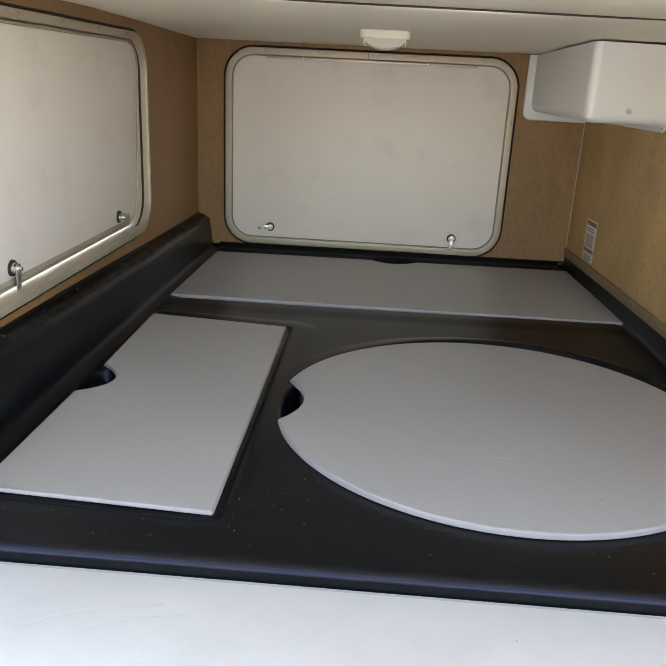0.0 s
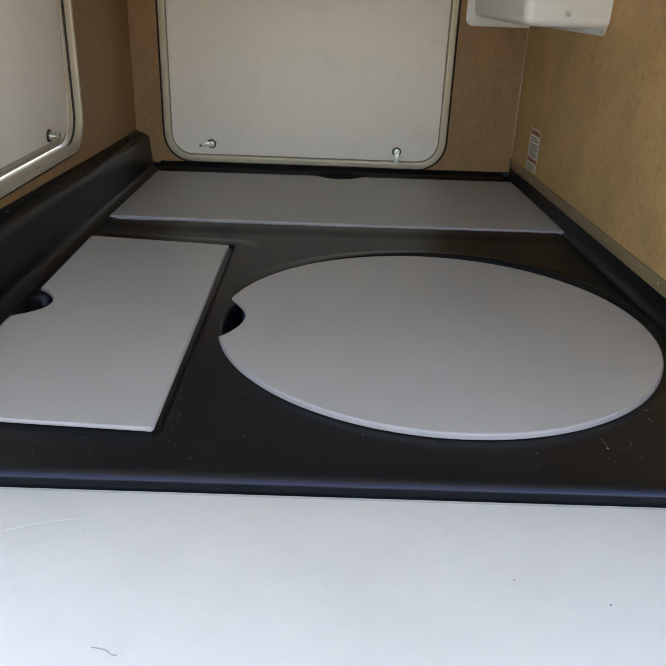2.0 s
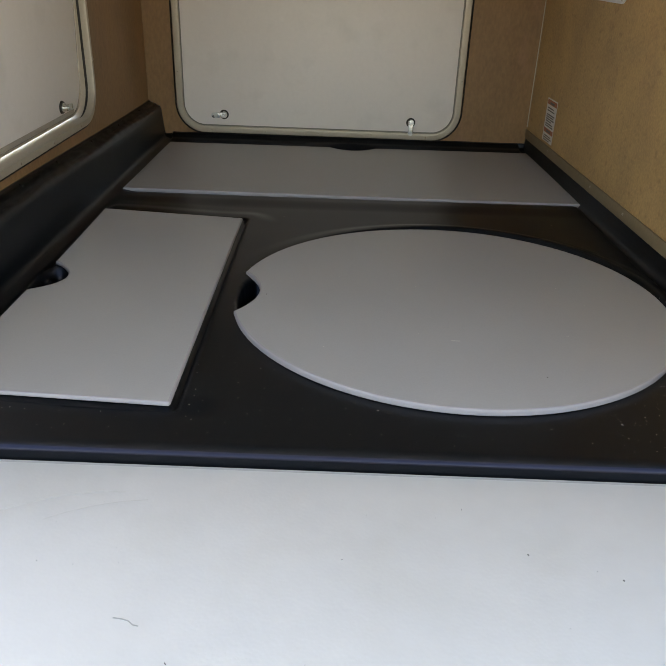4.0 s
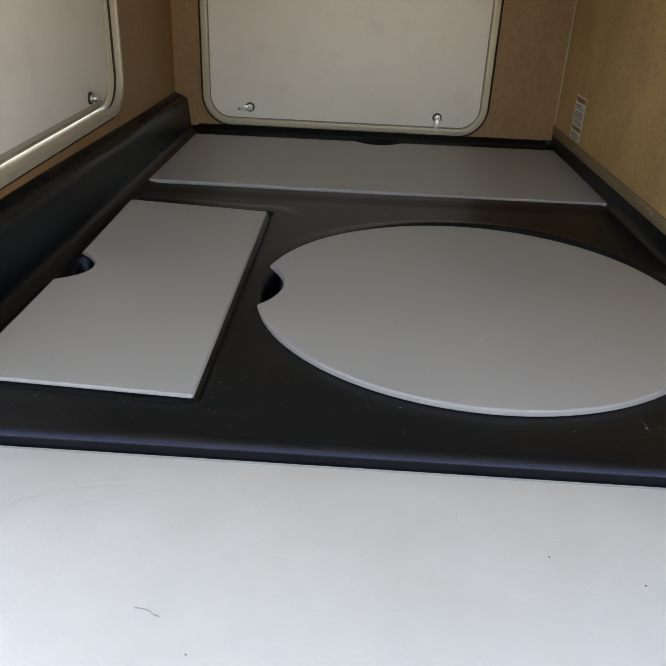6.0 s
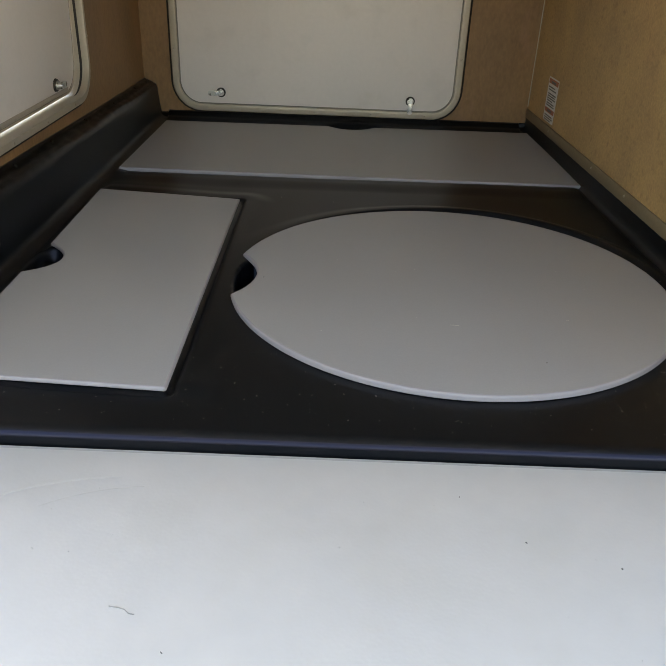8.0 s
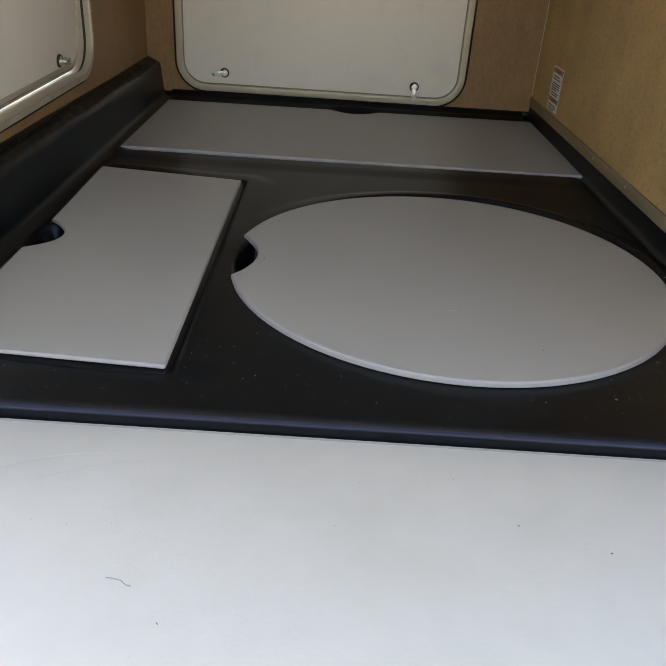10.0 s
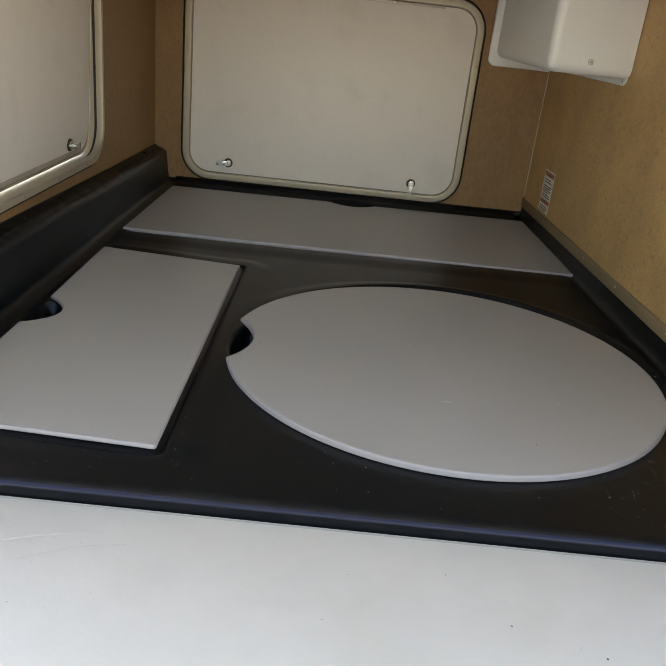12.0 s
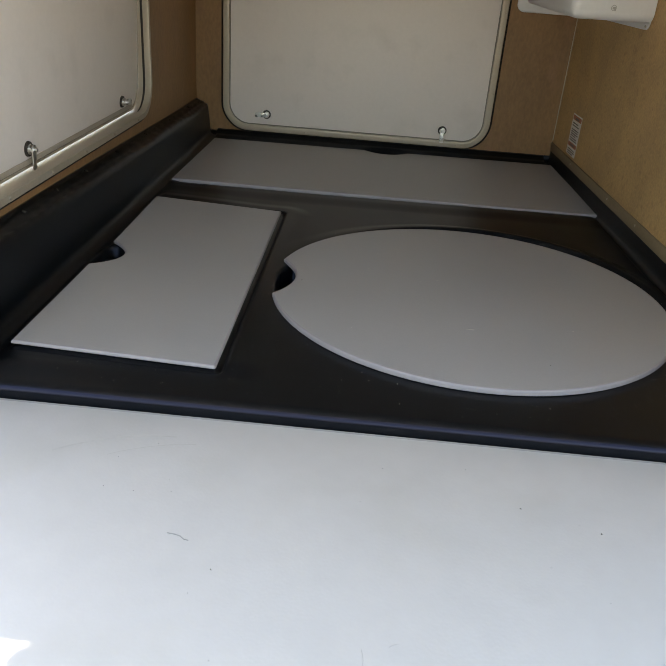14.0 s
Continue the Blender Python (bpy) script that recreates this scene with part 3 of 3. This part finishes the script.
bmesh.ops.bisect_plane(bm, geom=list(bm.verts) + list(bm.edges) + list(bm.faces), plane_co=(0, 0, CEILING - 0.002), plane_no=(0, 0, 1), clear_outer=True)
part("flange", moved(bm, pose(-1.05, -0.3, -0.45)), PLASTIC, cover)
bm = slab(rounded(-0.3, 0.628, 0.456 + 0.06, 0.80, 0.022), 0.0, 0.004, 0.0015)
moved(bm, M_RIGHT @ pose(0, 0, 0, 90, 0, 0))
bmesh.ops.bisect_plane(bm, geom=list(bm.verts) + list(bm.edges) + list(bm.faces), plane_co=(0, FAR - 0.006, 0), plane_no=(0, 1, 0), clear_outer=True)
bmesh.ops.bisect_plane(bm, geom=list(bm.verts) + list(bm.edges) + list(bm.faces), plane_co=(0, 0, CEILING + 0.006), plane_no=(0, 0, 1), clear_outer=True)
part("flange", moved(bm, pose(-1.05, -0.3, -0.45)), PLASTIC, cover)
put(SCREW, "screw", cover, pose(0.944, FAR - 0.005, 0.462, 90, 0, 0))

put(SCREW, "screw", cover, M_RIGHT @ pose(FAR + 0.03 + 0.004, -0.004, 0.464 + 0.06, 90, 0, 0))
bm = join(loft([[(x, y, z) for x, y in rounded(-a, a, -a, a, a * 0.9, 6)] for a, z in ((0.0062, 0.0), (0.0062, 0.0012), (0.005, 0.0012), (0.005, 0.0))]),
          slab(rounded(-0.003, 0.004, -0.003, 0.002, 0.0015, 4), 0.0, 0.0012, 0.0003), slab(rounded(0.0005, 0.006, -0.006, -0.002, 0.0015, 4), 0.0, 0.0012, 0.0003))
front_turn = math.degrees(math.atan2(-0.035 + 0.080, wall_x_right(-0.035) - 0.950))
put(mesh(bm, "emblem", EMBLEM), "emblem", cover, pose(1.045, -0.080 + 0.097 * math.tan(radians(front_turn)) - 0.0008, 0.500, 90, 0, front_turn))

# ---- ceiling lamp ----
lamp = thing("ceiling_light", "small white plastic ceiling light with a curved clear lens, switched off", "ceiling light", at=(0.503, 0.0, CEILING))
part("base", slab(rounded(-0.056, 0.056, -0.036, 0.036, 0.012), -0.009, 0.010, 0.004), IVORY, lamp)
bow = [(-0.046 + 0.092 * k / 20) for k in range(21)]
lens_rows = []
for y, cut in ((-0.030, 0.80), (-0.027, 0.93), (-0.018, 1.0), (0.018, 1.0), (0.027, 0.93), (0.030, 0.80)):
    lens_rows.append([(x, y, -0.006) for x in reversed(bow)] + [(x * (0.9 + 0.1 * cut), y, -0.010 - 0.021 * cut * math.sqrt(max(0.0, 1 - (x / 0.0465) ** 2))) for x in bow])
part("lens", loft(lens_rows, (True, True)), LENS, lamp, "clear curved plastic lens")
for x in (-0.047, 0.0435):
    part("clip", box(x, x + 0.0035, -0.033, 0.02, -0.022, -0.010, 0.001), IVORY, lamp)

# ---- warning sticker ----
sticker = thing("warning_sticker", "white paper warning sticker with red bands and small print", "sticker", at=(wall_x_right(0.372), 0.372, 0.14))
SM = M_RIGHT @ pose(FAR + 0.03 - 0.368, 0, 0.189)
SO = Matrix.Translation(-Vector(sticker.location))


def flat(x0, x1, z0, z1, y, mat, name):
    part(name, moved(box(x0, x1, -y, -y + 0.0004, z0, z1), SO @ SM), mat, sticker)


flat(-0.046, 0.046, -0.058, 0.060, 0.0006, PAPER, "paper")
flat(-0.042, 0.042, 0.043, 0.056, 0.0009, RED, "red_band")
flat(-0.042, 0.042, -0.034, -0.022, 0.0009, RED, "red_band")
for z0, x1 in ((0.034, 0.02), (0.027, 0.03), (0.016, 0.036), (0.010, 0.03), (0.004, 0.036), (-0.002, 0.012), (-0.009, 0.03), (-0.015, 0.034), (-0.042, 0.03), (-0.048, 0.036), (-0.054, 0.02)):
    flat(-0.036, x1, z0 - 0.0016, z0 + 0.0016, 0.0009, INK, "print_bar")
for z0 in (0.048, -0.028):
    flat(-0.018, 0.020, z0 - 0.003, z0 + 0.003, 0.0012, INK, "print_bar")

# ---- dust, grit and marks ----
rng = random.Random(7)


def flake_cloud(spots, size, thick):
    verts, faces = [], []
    for x, y, z in spots:
        a, l, w = rng.uniform(0, 3.14), size * rng.choice((0.5, 0.6, 0.8, 0.9, 1.2, 1.7, 2.6)), size * rng.uniform(0.3, 0.8)
        u, v = Vector((math.cos(a) * l, math.sin(a) * l, 0)), Vector((-math.sin(a) * w, math.cos(a) * w, 0))
        o, h, c = Vector((x, y, z)), Vector((0, 0, thick)), len(verts)
        for s, t in ((-1, -1), (1, -1), (1, 1), (-1, 1)):
            verts.append(o + u * s * 0.5 + v * t * 0.5)
        for s, t in ((-1, -1), (1, -1), (1, 1), (-1, 1)):
            verts.append(o + u * s * 0.35 + v * t * 0.35 + h)
        faces += [(c + 4, c + 5, c + 6, c + 7)] + [(c + k, c + (k + 1) % 4, c + 4 + (k + 1) % 4, c + 4 + k) for k in range(4)]
    me = bpy.data.meshes.new("flakes")
    me.from_pydata([tuple(v) for v in verts], [], faces)
    return me


spots = []
while len(spots) < 220:
    if rng.random() < 0.2:
        x, y = rng.gauss(0.99, 0.08), rng.uniform(-1.03, -0.88)
    elif rng.random() < 0.85:
        x, y = rng.uniform(0.0, 1.1), rng.uniform(-1.025, -0.80)
    else:
        x, y = rng.uniform(0.33, 1.12), rng.uniform(-0.9, -0.15)
    if math.hypot((x - CX) / RX, (y - CY) / RY) < 1.03 or rect_gap(x, y, LL) < 0.012 or not 0.0 < x < 1.15:
        continue
    spots.append((x, y, tray_height(x, y) + 0.0005))
dust = flake_cloud(spots, 0.00080, 0.0003)
dust.materials.append(DUST)
tagged(new("dust_flakes", dust), "pale dust flakes and crumbs scattered on the black tray", "dust", kind="stuff")

crumbs = [(1.118, -0.467), (1.129, -0.551), (1.133, -0.571), (0.452, -0.857), (0.693, -1.030), (0.932, -0.919), (1.012, -0.894), (0.924, -0.968),
          (0.917, -0.992), (1.015, -0.864), (0.236, -0.985), (0.348, -0.986), (0.356, -0.993), (0.545, -0.93), (0.60, -0.955)]
crumb_bits = flake_cloud([(x, y, tray_height(x, y) + 0.0006) for x, y in crumbs], 0.0012, 0.0005)
crumb_bits.materials.append(DUST)
tagged(new("dust_crumbs", crumb_bits), "larger pale crumbs lying on the black tray", "dust", kind="stuff")
for x, y in ((0.417, -0.613), (0.847, -0.868)):
    me = flake_cloud([(x, y, 0.0002)], 0.0026, 0.0006)
    me.materials.append(GRIT)
    tagged(new("crumb", me), "small dark crumb on the round grey lid", "crumb", "crumbs on the round lid")
marks = [(0.754, -1.191), (0.846, -1.223), (0.397, -1.343)]
for x, y in marks:
    me = flake_cloud([(x, y, SHEET + 0.0002), (x + 0.0006, y - 0.0008, SHEET + 0.0002)], 0.0015, 0.0008)
    me.materials.append(GRIT)
    tagged(new("crumb", me), "small dark crumb on the white panel", "crumb", "crumbs on the white panel")
grit = flake_cloud([(rng.uniform(0.2, 1.1), rng.uniform(-1.5, -1.11), SHEET + 0.0002) for _ in range(24)], 0.0009, 0.0004)
grit.materials.append(GRIT)
tagged(new("fine_grit", grit), "fine dark grit on the white panel", "grit", kind="stuff")
flecks = [(0.728, -0.764, 0.0003)] + [(CX + rng.uniform(-0.25, 0.25), CY + rng.uniform(-0.25, 0.2), 0.0003) for _ in range(9)]
me = flake_cloud(flecks, 0.0016, 0.0003)
me.materials.append(DUST)
tagged(new("lid_specks", me), "tiny pale specks on the round lid", "dust", kind="stuff")
bm = box(-0.007, 0.007, -0.0006, 0.0006, 0.0, 0.0004)
tagged(part("scratch", moved(bm, pose(0.728, -0.764, 0.0002, 0, 0, -2)), DUST, None), "short pale scratch on the round lid", "scratch")
pts = [(0.3375, -1.2955), (0.3460, -1.2965), (0.3530, -1.2985), (0.3580, -1.3030), (0.3635, -1.3040)]
cu = bpy.data.curves.new("fibre", "CURVE")
cu.dimensions, cu.bevel_depth, cu.bevel_resolution = "3D", 0.00055, 2
sp = cu.splines.new("POLY")
sp.points.add(len(pts) - 1)
for p, (x, y) in zip(sp.points, pts):
    p.co = (x, y, SHEET + 0.0006, 1)
cu.materials.append(FIBRE)
tmp = bpy.data.objects.new("fibre", cu)
fibre = new("fibre", bpy.data.meshes.new_from_object(tmp))
bpy.data.objects.remove(tmp)
for k, (cx, cy, rad, a0, a1, wid) in enumerate(((0.31, -1.37, 0.258, 92, 128, 0.0016), (0.355, -1.36, 0.236, 96, 124, 0.0008))):
    arc_in = [(cx + (rad - wid) * math.cos(radians(a0 + (a1 - a0) * n / 24)), cy + (rad - wid) * math.sin(radians(a0 + (a1 - a0) * n / 24))) for n in range(25)]
    arc_out = [(cx + (rad + wid) * math.cos(radians(a0 + (a1 - a0) * n / 24)), cy + (rad + wid) * math.sin(radians(a0 + (a1 - a0) * n / 24))) for n in range(25)]
    smear = bmesh.new()
    va, vb = [smear.verts.new((*q, SHEET + 0.0003)) for q in arc_in], [smear.verts.new((*q, SHEET + 0.0003)) for q in arc_out]
    for n in range(24):
        smear.faces.new((va[n], va[n + 1], vb[n + 1], vb[n]))
    tagged(part("scuff_mark", smear, SMEAR, None), "faint curved scuff mark on the white panel", "scuff mark", "scuff marks on the white panel")


def hair(points, radius, mat, label):
    curve = bpy.data.curves.new("hair", "CURVE")
    curve.dimensions, curve.bevel_depth, curve.bevel_resolution = "3D", radius, 1
    line = curve.splines.new("POLY")
    line.points.add(len(points) - 1)
    for q, (x, y) in zip(line.points, points):
        q.co = (x, y, SHEET + radius, 1)
    curve.materials.append(mat)
    holder = bpy.data.objects.new("hair", curve)
    ob = new("hair", bpy.data.meshes.new_from_object(holder))
    bpy.data.objects.remove(holder)
    return tagged(ob, label, "hair", "hairs on the white panel")


hair([(0.5630, -1.426), (0.5645, -1.432), (0.5652, -1.438), (0.5650, -1.444)], 0.00025, EMBLEM, "fine grey hair lying on the white panel")
hair([(0.590, -1.4205), (0.593, -1.4175), (0.5965, -1.4160), (0.600, -1.4162)], 0.00025, EMBLEM, "fine grey hair lying on the white panel")
tagged(fibre, "bent grey fibre lying on the white panel", "fibre")
